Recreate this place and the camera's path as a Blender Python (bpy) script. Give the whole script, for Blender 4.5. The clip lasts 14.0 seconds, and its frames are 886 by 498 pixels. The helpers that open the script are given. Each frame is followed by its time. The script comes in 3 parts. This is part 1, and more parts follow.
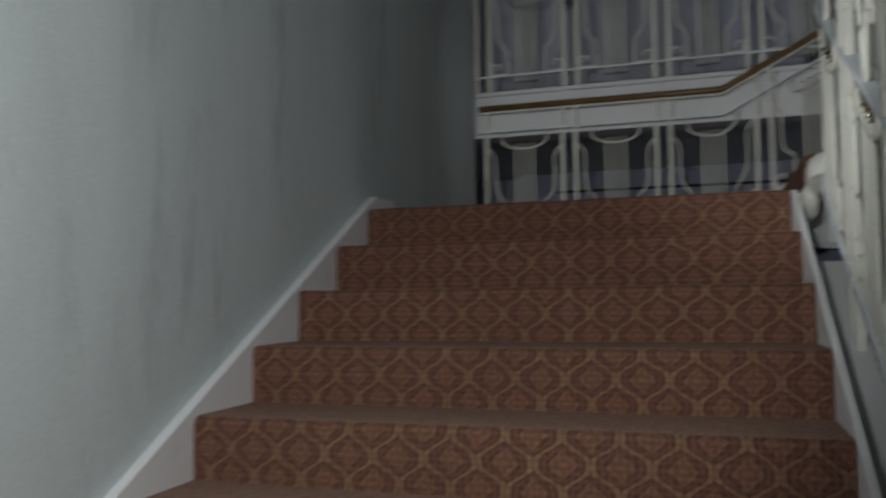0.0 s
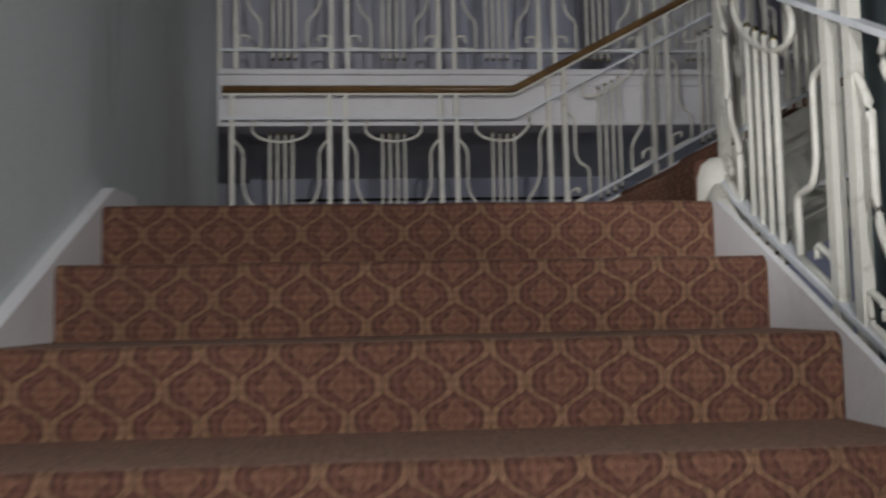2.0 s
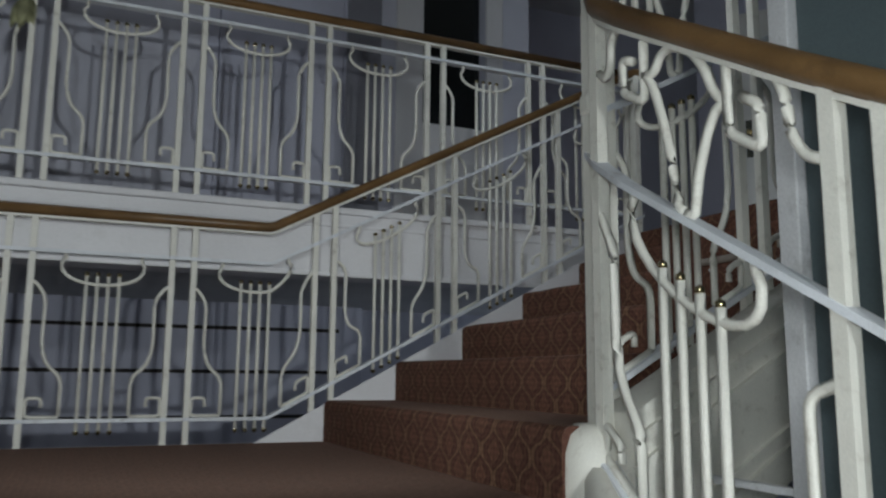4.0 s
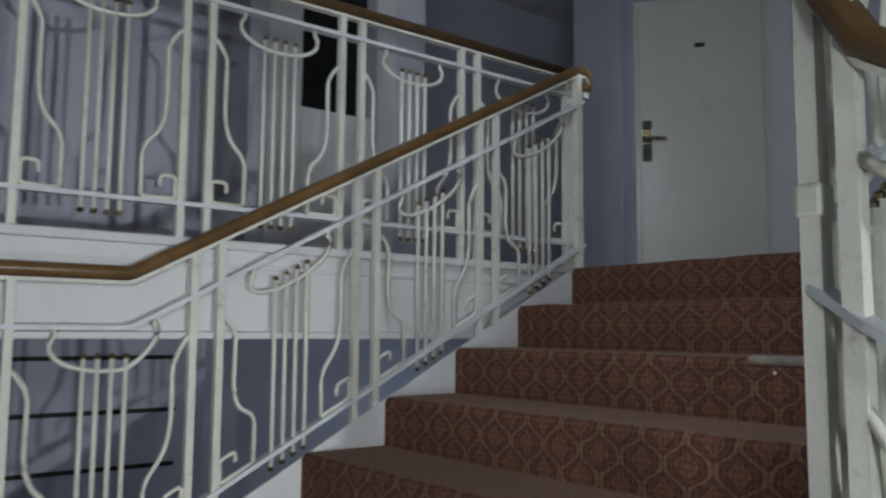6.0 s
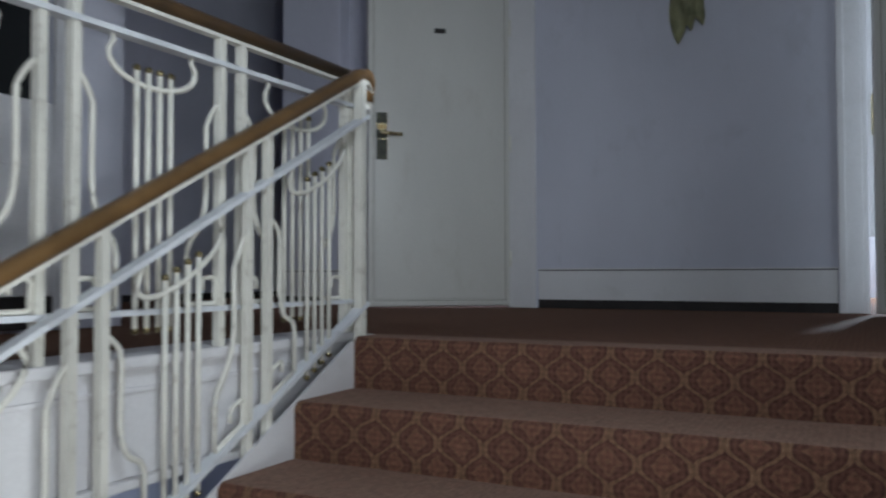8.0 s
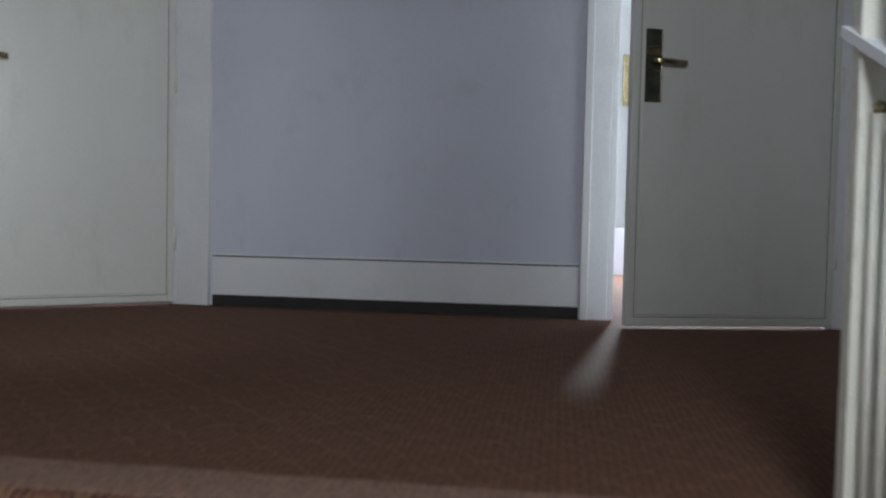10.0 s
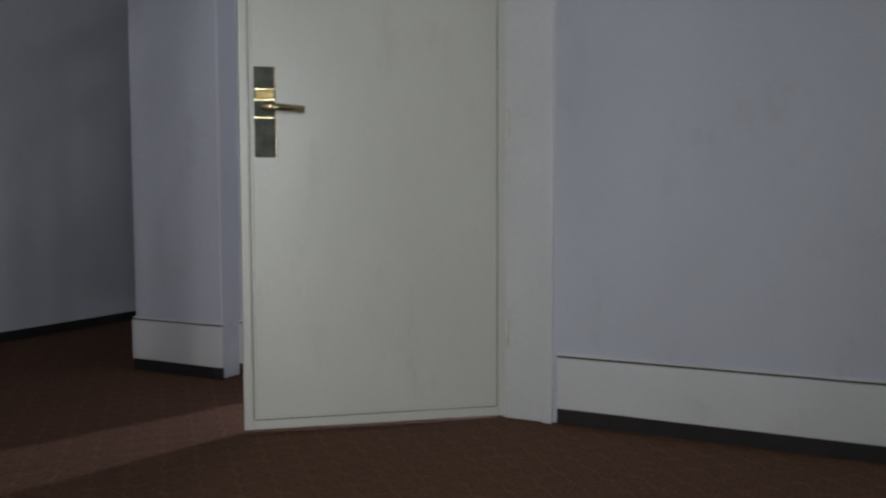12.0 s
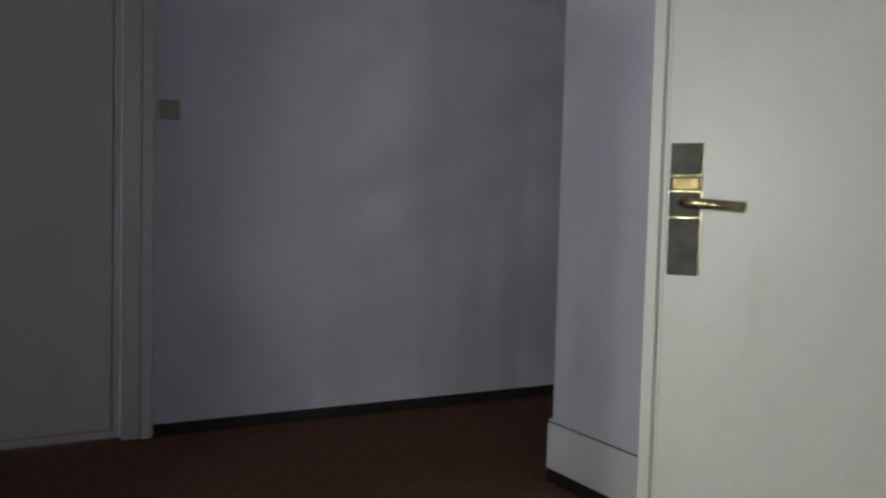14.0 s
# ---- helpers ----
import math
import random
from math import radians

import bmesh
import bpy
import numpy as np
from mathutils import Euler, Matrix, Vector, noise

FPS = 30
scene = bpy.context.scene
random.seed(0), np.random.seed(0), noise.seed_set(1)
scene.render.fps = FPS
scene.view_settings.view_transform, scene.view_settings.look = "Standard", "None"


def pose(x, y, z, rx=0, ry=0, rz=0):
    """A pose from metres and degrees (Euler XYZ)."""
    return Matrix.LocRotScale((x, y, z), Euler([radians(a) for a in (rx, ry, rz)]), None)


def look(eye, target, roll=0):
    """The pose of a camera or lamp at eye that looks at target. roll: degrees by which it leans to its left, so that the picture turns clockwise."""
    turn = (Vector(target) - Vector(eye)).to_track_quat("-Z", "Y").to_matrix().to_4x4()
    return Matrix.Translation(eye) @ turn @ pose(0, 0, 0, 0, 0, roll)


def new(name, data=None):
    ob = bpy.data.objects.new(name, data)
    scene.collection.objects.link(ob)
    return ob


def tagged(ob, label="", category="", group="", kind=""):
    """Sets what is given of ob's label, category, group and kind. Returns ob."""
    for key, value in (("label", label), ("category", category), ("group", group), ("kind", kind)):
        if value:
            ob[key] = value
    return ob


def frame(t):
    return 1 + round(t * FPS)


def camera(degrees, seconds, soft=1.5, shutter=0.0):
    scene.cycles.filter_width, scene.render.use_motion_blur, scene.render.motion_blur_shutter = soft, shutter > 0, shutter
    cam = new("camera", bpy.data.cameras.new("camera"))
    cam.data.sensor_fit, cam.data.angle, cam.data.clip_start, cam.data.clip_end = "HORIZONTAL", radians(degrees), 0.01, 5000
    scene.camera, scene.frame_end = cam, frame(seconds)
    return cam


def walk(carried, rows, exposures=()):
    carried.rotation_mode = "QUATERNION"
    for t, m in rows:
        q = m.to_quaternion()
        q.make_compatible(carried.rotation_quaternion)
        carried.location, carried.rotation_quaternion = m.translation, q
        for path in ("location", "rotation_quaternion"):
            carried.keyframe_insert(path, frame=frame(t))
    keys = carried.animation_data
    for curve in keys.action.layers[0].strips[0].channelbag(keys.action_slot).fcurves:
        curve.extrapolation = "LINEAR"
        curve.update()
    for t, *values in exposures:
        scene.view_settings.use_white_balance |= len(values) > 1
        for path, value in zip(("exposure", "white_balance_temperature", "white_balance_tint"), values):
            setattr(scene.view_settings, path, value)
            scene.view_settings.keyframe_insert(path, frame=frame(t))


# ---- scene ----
cam = camera(56.5, 14.0, soft=2.2, shutter=0.5)
PATH = [
    (0, (1.332, -3.128, -0.37), (0.72, -1.228, -0.252), -0.7),
    (0.5, (1.023, -3.004, -0.362), (0.886, -1.017, -0.183), -1.3),
    (1, (0.892, -2.75, -0.345), (0.857, -0.759, -0.158), -0.8),
    (1.5, (0.801, -2.448, -0.325), (0.791, -0.452, -0.197), -1.0),
    (2, (0.722, -2.166, -0.279), (0.865, -0.176, -0.138), -1.1),
    (2.2, (0.686, -2.068, -0.224), (0.978, -0.095, -0.086), -1.8),
    (2.5, (0.661, -1.95, -0.114), (1.065, -0.002, 0.089), -2.1),
    (2.8, (0.677, -1.797, -0.06), (1.121, 0.118, 0.31), 1.2),
    (3, (0.688, -1.696, -0.023), (1.126, 0.229, 0.299), -0.1),
    (3.4, (0.7, -1.494, 0.094), (1.25, 0.386, 0.498), -2.4),
    (3.5, (0.688, -1.448, 0.116), (1.293, 0.41, 0.54), -2.0),
    (3.7, (0.705, -1.378, 0.178), (1.402, 0.459, 0.553), -0.8),
    (5.8, (0.653, -0.317, 0.698), (1.815, 1.302, 0.878), 1.1),
    (6, (0.664, -0.231, 0.74), (1.896, 1.332, 0.94), 0.4),
    (6.5, (0.663, 0.013, 0.866), (2.084, 1.418, 0.947), -0.2),
    (7, (0.785, 0.256, 0.991), (2.252, 1.615, 1.013), 1.7),
    (7.5, (0.864, 0.524, 1.102), (2.497, 1.676, 1.169), -0.7),
    (8, (0.995, 0.698, 1.228), (2.772, 1.613, 1.289), -0.1),
    (8.4, (1.216, 0.795, 1.188), (3.052, 1.587, 1.199), -0.7),
    (8.5, (1.263, 0.817, 1.195), (3.12, 1.559, 1.172), -0.6),
    (8.7, (1.357, 0.818, 1.187), (3.263, 1.422, 1.128), 0.2),
    (10.8, (2.588, 1.195, 1.574), (4.57, 1.455, 1.497), 1.3),
    (11, (2.659, 1.298, 1.556), (4.625, 1.658, 1.489), 0.7),
    (11.5, (2.915, 1.51, 1.713), (4.787, 2.209, 1.623), 0.3),
    (12, (3.119, 1.612, 1.794), (4.907, 2.5, 1.668), -0.2),
    (12.5, (3.308, 1.651, 1.893), (4.975, 2.747, 1.755), 2.2),
    (13, (3.556, 1.783, 1.983), (5.007, 3.153, 1.863), 1.3),
    (13.4, (3.677, 1.874, 2.035), (4.962, 3.402, 1.924), 0.1),
    (13.5, (3.742, 1.911, 2.04), (4.958, 3.496, 1.946), 0.0),
    (13.7, (3.808, 1.929, 2.054), (4.901, 3.602, 1.981), 1.4),
    (14, (3.915, 1.986, 2.058), (4.886, 3.731, 1.957), 1.5),
]
EXPOSURES = [(0, -2.05, 6150, 4), (0.5, -2.0, 6150, 4), (1.0, -1.75, 6250, 6), (1.5, -1.5, 6250, 8), (2.0, -1.4, 6300, 11), (2.5, -1.42, 6200, 7), (3.5, -1.36, 5950, 4), (6.0, -0.8, 5950, 3), (7.0, -0.75, 5850, 5), (8.0, -0.25, 5850, 5), (8.7, 0.05, 6050, 6), (11, 0.3, 6200, 4), (12.5, 0.1, 6650, 4), (13.2, 0.1, 6750, 3), (14, 0.5, 6750, 3)]
walk(cam, [(t, look(eye, target, roll)) for t, eye, target, roll in PATH], EXPOSURES)

# ---- world and lights ----
world = bpy.data.worlds.new("sky")
scene.world = world
world.use_nodes = True
wn = world.node_tree.nodes
sky = wn.new("ShaderNodeTexSky")
sky.sky_type, sky.sun_disc = "NISHITA", False
sky.sun_elevation, sky.sun_rotation = radians(38), radians(90)
wn["Background"].inputs["Strength"].default_value = 0.12
world.node_tree.links.new(sky.outputs[0], wn["Background"].inputs["Color"])


def lamp(name, kind, m, energy, size, colour=(1, 1, 1), spread=180):
    data = bpy.data.lights.new(name, kind)
    data.energy, data.color = energy, colour
    if kind == "AREA":
        data.shape, data.size, data.spread = "DISK", size, radians(spread)
    else:
        data.shadow_soft_size = size
    ob = new(name, data)
    ob.matrix_world = m
    return ob


# the walker's light, standing still at five places along the walk
stair_lamp = lamp("stair_light", "SPOT", look((1.0, -3.4, 0.22), (-0.15, -1.1, 0.0)), 500, 0.05, (1.0, 0.98, 0.94))
stair_lamp.data.spot_size, stair_lamp.data.spot_blend = radians(98), 0.5
landing_lamp = lamp("landing_light", "SPOT", look((0.58, -0.02, 1.02), (1.45, 2.2, 0.75)), 68, 0.035, (1.0, 0.985, 0.955))
newel_lamp = lamp("newel_light", "SPOT", look((0.66, -1.38, 0.38), (1.80, 0.0, 0.45)), 108, 0.13, (1.0, 0.99, 0.95))
newel_lamp.data.spot_size, newel_lamp.data.spot_blend = radians(66), 0.7
landing_lamp.data.spot_size, landing_lamp.data.spot_blend = radians(104), 0.5
hall = lamp("hall_light", "SPOT", look((1.50, 0.72, 2.65), (5.6, 1.45, 1.3)), 86, 0.28, (0.96, 0.98, 1.0))
door_lamp = lamp("door_light", "SPOT", look((3.15, 1.74, 2.11), (5.35, 3.05, 1.75)), 25, 0.03, (0.97, 0.99, 1.0))
door_lamp.data.spot_size, door_lamp.data.spot_blend = radians(84), 0.8
hall.data.spot_size, hall.data.spot_blend = radians(126), 0.5
# daylight from the windows of the rooms behind the two doors
lamp("window_light", "AREA", look((8.8, 0.28, 2.15), (5.6, 0.68, 1.2)), 120, 0.20, (0.80, 0.90, 1.0))
lamp("window_light", "AREA", look((8.8, 2.50, 2.4), (5.6, 3.50, 1.6)), 60, 0.16, (0.88, 0.86, 1.0))

# added cool fill that brightens the lower wall; no window stands there
lamp("lower_fill_light", "AREA", look((4.7, 3.5, -0.3), (0.5, 4.4, 0.1)), 8, 1.0, (0.82, 0.88, 1.0))


# ---- materials ----
def material(name, colour, rough=0.6, metal=0.0, var=0.10, scale=3.0, fine=60.0, bump=0.15, stain=None, stain_amount=0.3, coords="Object", stretch=1.0, grain=0.12):
    """A painted, plastered or metal surface: broad blotches, fine grain, relief, and stains of their own shape."""
    m = bpy.data.materials.new(name)
    m.use_nodes = True
    n, l = m.node_tree.nodes, m.node_tree.links
    b = n["Principled BSDF"]
    b.inputs["Metallic"].default_value = metal
    tc = n.new("ShaderNodeTexCoord")
    big, small = n.new("ShaderNodeTexNoise"), n.new("ShaderNodeTexNoise")
    tall = n.new("ShaderNodeMapping")
    tall.inputs["Scale"].default_value = (1, 1, stretch)
    l.new(tc.outputs[coords], tall.inputs["Vector"])
    for tex, sc, det in ((big, scale, 5), (small, fine, 4)):
        tex.inputs["Scale"].default_value, tex.inputs["Detail"].default_value = sc, det
        l.new(tall.outputs[0] if tex is big else tc.outputs[coords], tex.inputs["Vector"])
    mix = n.new("ShaderNodeMix")
    mix.data_type = "RGBA"
    mix.inputs["A"].default_value = (*[c * (1 - var) for c in colour], 1)
    mix.inputs["B"].default_value = (*[min(1, c * (1 + var)) for c in colour], 1)
    ramp = n.new("ShaderNodeMapRange")
    ramp.inputs["From Min"].default_value, ramp.inputs["From Max"].default_value = 0.3, 0.7
    l.new(big.outputs[0], ramp.inputs[0])
    l.new(ramp.outputs[0], mix.inputs["Factor"])
    out = mix.outputs["Result"]
    if stain:
        st = n.new("ShaderNodeTexNoise")
        st.inputs["Scale"].default_value, st.inputs["Detail"].default_value, st.inputs["Roughness"].default_value = scale * 2.3, 8, 0.7
        l.new(tall.outputs[0], st.inputs["Vector"])
        r2 = n.new("ShaderNodeMapRange")
        r2.inputs["From Min"].default_value, r2.inputs["From Max"].default_value = 0.56, 0.74
        r2.inputs["To Max"].default_value = stain_amount
        l.new(st.outputs[0], r2.inputs[0])
        mx = n.new("ShaderNodeMix")
        mx.data_type = "RGBA"
        mx.inputs["B"].default_value = (*stain, 1)
        l.new(r2.outputs[0], mx.inputs["Factor"])
        l.new(out, mx.inputs["A"])
        out = mx.outputs["Result"]
    dust = n.new("ShaderNodeTexNoise")
    dust.inputs["Scale"].default_value, dust.inputs["Detail"].default_value, dust.inputs["Roughness"].default_value = fine * 3.2, 5, 0.75
    l.new(tc.outputs[coords], dust.inputs["Vector"])
    dr = n.new("ShaderNodeMapRange")
    dr.inputs["From Min"].default_value, dr.inputs["From Max"].default_value = 0.3, 0.7
    dr.inputs["To Min"].default_value, dr.inputs["To Max"].default_value = 1 - grain, 1 + grain
    l.new(dust.outputs[0], dr.inputs[0])
    dm = n.new("ShaderNodeMix")
    dm.data_type, dm.blend_type = "RGBA", "MULTIPLY"
    dm.inputs["Factor"].default_value = 1.0
    l.new(out, dm.inputs["A"])
    l.new(dr.outputs[0], dm.inputs["B"])
    l.new(dm.outputs["Result"], b.inputs["Base Color"])
    rr = n.new("ShaderNodeMapRange")
    rr.inputs["To Min"].default_value, rr.inputs["To Max"].default_value = max(0.03, rough - 0.08), min(1, rough + 0.08)
    l.new(small.outputs[0], rr.inputs[0])
    l.new(rr.outputs[0], b.inputs["Roughness"])
    bp = n.new("ShaderNodeBump")
    bp.inputs["Strength"].default_value, bp.inputs["Distance"].default_value = bump, 0.004
    l.new(small.outputs[0], bp.inputs["Height"])
    l.new(bp.outputs[0], b.inputs["Normal"])
    return m


def carpet(name, ground, line, heart, period=0.135, rise=0.136, strength=1.0):
    """Woven carpet with an ogee lattice: two families of waves that meet and part, a medallion in each cell, worn in patches."""
    m = bpy.data.materials.new(name)
    m.use_nodes = True
    n, l = m.node_tree.nodes, m.node_tree.links
    b = n["Principled BSDF"]
    b.inputs["Roughness"].default_value = 0.95
    b.inputs["Specular IOR Level"].default_value = 0.15

    def op(kind, a, c=None, third=None):
        node = n.new("ShaderNodeMath")
        node.operation = kind
        for i, v in enumerate((a, c, third)):
            if v is None:
                continue
            if isinstance(v, (int, float)):
                node.inputs[i].default_value = v
            else:
                l.new(v, node.inputs[i])
        return node.outputs[0]

    uv = n.new("ShaderNodeUVMap")
    sep = n.new("ShaderNodeSeparateXYZ")
    wob = n.new("ShaderNodeTexNoise")
    wob.inputs["Scale"].default_value = 14
    l.new(uv.outputs[0], wob.inputs["Vector"])
    l.new(uv.outputs[0], sep.inputs[0])
    u = op("ADD", op("DIVIDE", sep.outputs[0], period), op("MULTIPLY", op("SUBTRACT", wob.outputs[0], 0.5), 0.16))
    v = op("ADD", op("DIVIDE", op("SUBTRACT", sep.outputs[1], 0.02), rise), op("MULTIPLY", op("SUBTRACT", wob.outputs[0], 0.5), 0.08))
    wave = op("MULTIPLY", op("SINE", op("MULTIPLY", op("COSINE", op("MULTIPLY", v, 2 * math.pi)), 1.2)), 0.235)
    even = op("ABSOLUTE", op("SUBTRACT", op("FRACT", op("ADD", op("SUBTRACT", u, wave), 0.5)), 0.5))
    odd = op("ABSOLUTE", op("SUBTRACT", op("FRACT", op("ADD", u, wave)), 0.5))
    net = op("MINIMUM", even, odd)

    def band(x, lo, hi):
        r = n.new("ShaderNodeMapRange")
        r.interpolation_type = "SMOOTHSTEP"
        r.inputs["From Min"].default_value, r.inputs["From Max"].default_value = lo, hi
        r.inputs["To Min"].default_value, r.inputs["To Max"].default_value = 1, 0
        l.new(x, r.inputs[0])
        return r.outputs[0]

    outline = op("SUBTRACT", band(net, 0.022, 0.078), op("MULTIPLY", band(net, 0.006, 0.022), 0.2))
    # medallions: at the middle of each cell, which lie half a step apart in neighbouring rows
    du1 = op("ABSOLUTE", op("SUBTRACT", op("FRACT", op("ADD", u, 0.25)), 0.5))
    dv1 = op("ABSOLUTE", op("SUBTRACT", op("FRACT", op("ADD", v, 0.5)), 0.5))
    du2 = op("ABSOLUTE", op("SUBTRACT", op("FRACT", op("ADD", u, 0.75)), 0.5))
    dv2 = op("ABSOLUTE", op("SUBTRACT", op("FRACT", v), 0.5))
    def lozenge(a, c):
        return op("ADD", op("MULTIPLY", a, 1.05), op("ADD", c, op("MULTIPLY", op("SUBTRACT", ragged.outputs[0], 0.5), 0.22)))

    ragged = n.new("ShaderNodeTexNoise")
    ragged.inputs["Scale"].default_value, ragged.inputs["Detail"].default_value = 60, 4
    l.new(uv.outputs[0], ragged.inputs["Vector"])
    med = op("MINIMUM", lozenge(du1, dv2), lozenge(du2, dv1))
    ring = op("ADD", op("MULTIPLY", op("SUBTRACT", band(med, 0.24, 0.30), band(med, 0.17, 0.23)), 0.32), op("MULTIPLY", band(med, 0.03, 0.07), 0.35))
    # small woven knots, eight to a cell
    knots = op("MULTIPLY", op("SINE", op("MULTIPLY", op("ADD", u, v), 2 * math.pi * 4)), op("SINE", op("MULTIPLY", op("SUBTRACT", u, v), 2 * math.pi * 4)))
    core = op("MAXIMUM", op("MAXIMUM", op("MULTIPLY", band(med, 0.20, 0.32), 0.7), op("MULTIPLY", band(med, 0.03, 0.09), 0.7)), op("MULTIPLY", op("SUBTRACT", band(net, 0.15, 0.24), band(net, 0.09, 0.13)), 0.35))
    tc = n.new("ShaderNodeTexCoord")
    wear = n.new("ShaderNodeTexNoise")
    wear.inputs["Scale"].default_value, wear.inputs["Detail"].default_value = 3.5, 6
    l.new(tc.outputs["Object"], wear.inputs["Vector"])
    fuzz = n.new("ShaderNodeTexNoise")
    fuzz.inputs["Scale"].default_value, fuzz.inputs["Detail"].default_value = 330, 3
    l.new(tc.outputs["Object"], fuzz.inputs["Vector"])
    keep = op("MULTIPLY", op("MULTIPLY_ADD", wear.outputs[0], 0.9, 0.35), strength)

    def mixed(a, bcol, f):
        mx = n.new("ShaderNodeMix")
        mx.data_type = "RGBA"
        l.new(f, mx.inputs["Factor"])
        if isinstance(a, tuple):
            mx.inputs["A"].default_value = (*a, 1)
        else:
            l.new(a, mx.inputs["A"])
        mx.inputs["B"].default_value = (*bcol, 1)
        return mx.outputs["Result"]

    c = mixed(ground, heart, op("MULTIPLY", core, keep))
    c = mixed(c, line, op("MULTIPLY", op("MAXIMUM", op("MULTIPLY", outline, 0.62), op("MULTIPLY", ring, 0.75)), keep))
    grain = n.new("ShaderNodeMix")
    grain.data_type, grain.blend_type = "RGBA", "MULTIPLY"
    grain.inputs["Factor"].default_value = 0.75
    l.new(c, grain.inputs["A"])
    gr = n.new("ShaderNodeMapRange")
    gr.inputs["To Min"].default_value, gr.inputs["To Max"].default_value = -0.15, 2.15
    speck = n.new("ShaderNodeTexNoise")
    speck.inputs["Scale"].default_value, speck.inputs["Detail"].default_value = 70, 3
    l.new(tc.outputs["Object"], speck.inputs["Vector"])
    l.new(op("ADD", op("ADD", op("MULTIPLY", fuzz.outputs[0], 0.5), op("MULTIPLY", speck.outputs[0], 0.5)), op("MULTIPLY", knots, 0.11 * strength)), gr.inputs[0])
    l.new(gr.outputs[0], grain.inputs["B"])
    l.new(grain.outputs["Result"], b.inputs["Base Color"])
    bp = n.new("ShaderNodeBump")
    bp.inputs["Strength"].default_value, bp.inputs["Distance"].default_value = 0.5, 0.003
    l.new(fuzz.outputs[0], bp.inputs["Height"])
    l.new(bp.outputs[0], b.inputs["Normal"])
    return m


PLASTER = material("violet_grey_plaster", (0.605, 0.61, 0.70), 0.85, var=0.07, scale=1.6, fine=55, bump=0.2, stain=(0.34, 0.33, 0.36), stain_amount=0.32, stretch=0.6)
STAIRWALL = material("stained_grey_plaster", (0.555, 0.595, 0.61), 0.85, var=0.10, scale=2.2, fine=50, bump=0.45, stain=(0.26, 0.27, 0.28), stain_amount=0.6, stretch=0.22)
DARKWALL = material("dark_green_grey_paint", (0.10, 0.13, 0.14), 0.7, var=0.12, scale=2, fine=60)
CEILING = material("ceiling_paint", (0.70, 0.70, 0.70), 0.9, var=0.05)
WHITE = material("white_gloss_paint", (0.745, 0.735, 0.755), 0.45, var=0.05, scale=2.5, fine=40, bump=0.1, stain=(0.45, 0.43, 0.40), stain_amount=0.25, grain=0.06)
CREAM = material("cream_door_paint", (0.665, 0.652, 0.617), 0.36, var=0.06, scale=2.2, fine=40, bump=0.14, stain=(0.40, 0.36, 0.29), stain_amount=0.25, stretch=0.4, grain=0.04)
RAILPAINT = material("chipped_cream_metal_paint", (0.79, 0.77, 0.70), 0.5, var=0.06, scale=9, fine=120, bump=0.2, stain=(0.30, 0.25, 0.19), stain_amount=0.55)
RAILWHITE = material("worn_white_rail_paint", (0.74, 0.76, 0.80), 0.5, var=0.1, scale=7, fine=100, bump=0.2, stain=(0.25, 0.22, 0.20), stain_amount=0.5)
WOOD = material("varnished_handrail_wood", (0.165, 0.095, 0.038), 0.35, var=0.3, scale=6, fine=90, bump=0.15, stain=(0.05, 0.03, 0.015), stain_amount=0.6)
BRASS = material("worn_brass", (0.47, 0.40, 0.23), 0.18, 1.0, var=0.25, scale=35, fine=160, bump=0.5, stain=(0.10, 0.08, 0.04), stain_amount=0.8)
# near-black base colour stands in for the dark hall mirrored in the plate
PLATE = material("dark_reflection_plate", (0.040, 0.042, 0.026), 0.50, 0.2, var=0.5, scale=28, fine=40, bump=0.7, stain=(0.03, 0.025, 0.015), stain_amount=0.6)
DARKBRASS = material("tarnished_brass", (0.25, 0.19, 0.09), 0.35, 1.0, var=0.3, scale=30, fine=150, bump=0.4)
SWITCH = material("yellowed_plastic", (0.34, 0.34, 0.26), 0.4, var=0.08)
WORNSTRIP = material("scuffed_clear_plastic", (0.25, 0.22, 0.19), 0.4, var=0.35, scale=14, stain=(0.16, 0.10, 0.08), stain_amount=0.8)
DIRT = material("caked_grey_dirt", (0.10, 0.095, 0.10), 0.95, var=0.3, scale=12)
GRIME = material("brown_groove_grime", (0.27, 0.25, 0.20), 0.9, var=0.4, scale=6)
BLACK = material("black_skirting_strip", (0.022, 0.018, 0.018), 0.7, var=0.3, scale=8)
SHAFTPAINT = material("chipped_white_post_paint", (0.70, 0.70, 0.72), 0.5, var=0.06, scale=6, fine=50, stain=(0.36, 0.36, 0.36), stain_amount=0.8)
SIDESTRIP = material("dull_grey_strip", (0.25, 0.25, 0.29), 0.7, var=0.1, scale=3, stain=(0.14, 0.14, 0.16), stain_amount=0.4)
DARKGLASS = material("dark_glass", (0.012, 0.014, 0.014), 0.12, var=0.2)
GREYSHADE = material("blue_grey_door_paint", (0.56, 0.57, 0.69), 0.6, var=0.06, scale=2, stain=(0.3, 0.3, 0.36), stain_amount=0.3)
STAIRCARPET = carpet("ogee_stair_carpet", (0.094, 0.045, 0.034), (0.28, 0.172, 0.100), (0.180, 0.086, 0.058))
# treads and landing: lighter ground and fainter pattern than the risers
TREADCARPET = carpet("faint_tread_carpet", (0.235, 0.150, 0.115), (0.33, 0.205, 0.145), (0.27, 0.145, 0.110), strength=0.4)
HALLCARPET = carpet("hall_carpet", (0.14, 0.073, 0.048), (0.22, 0.130, 0.080), (0.145, 0.073, 0.050), strength=0.7)

R, TA, TB, F = 0.17, 0.30, 0.324, 1.02
CEIL = 4.05


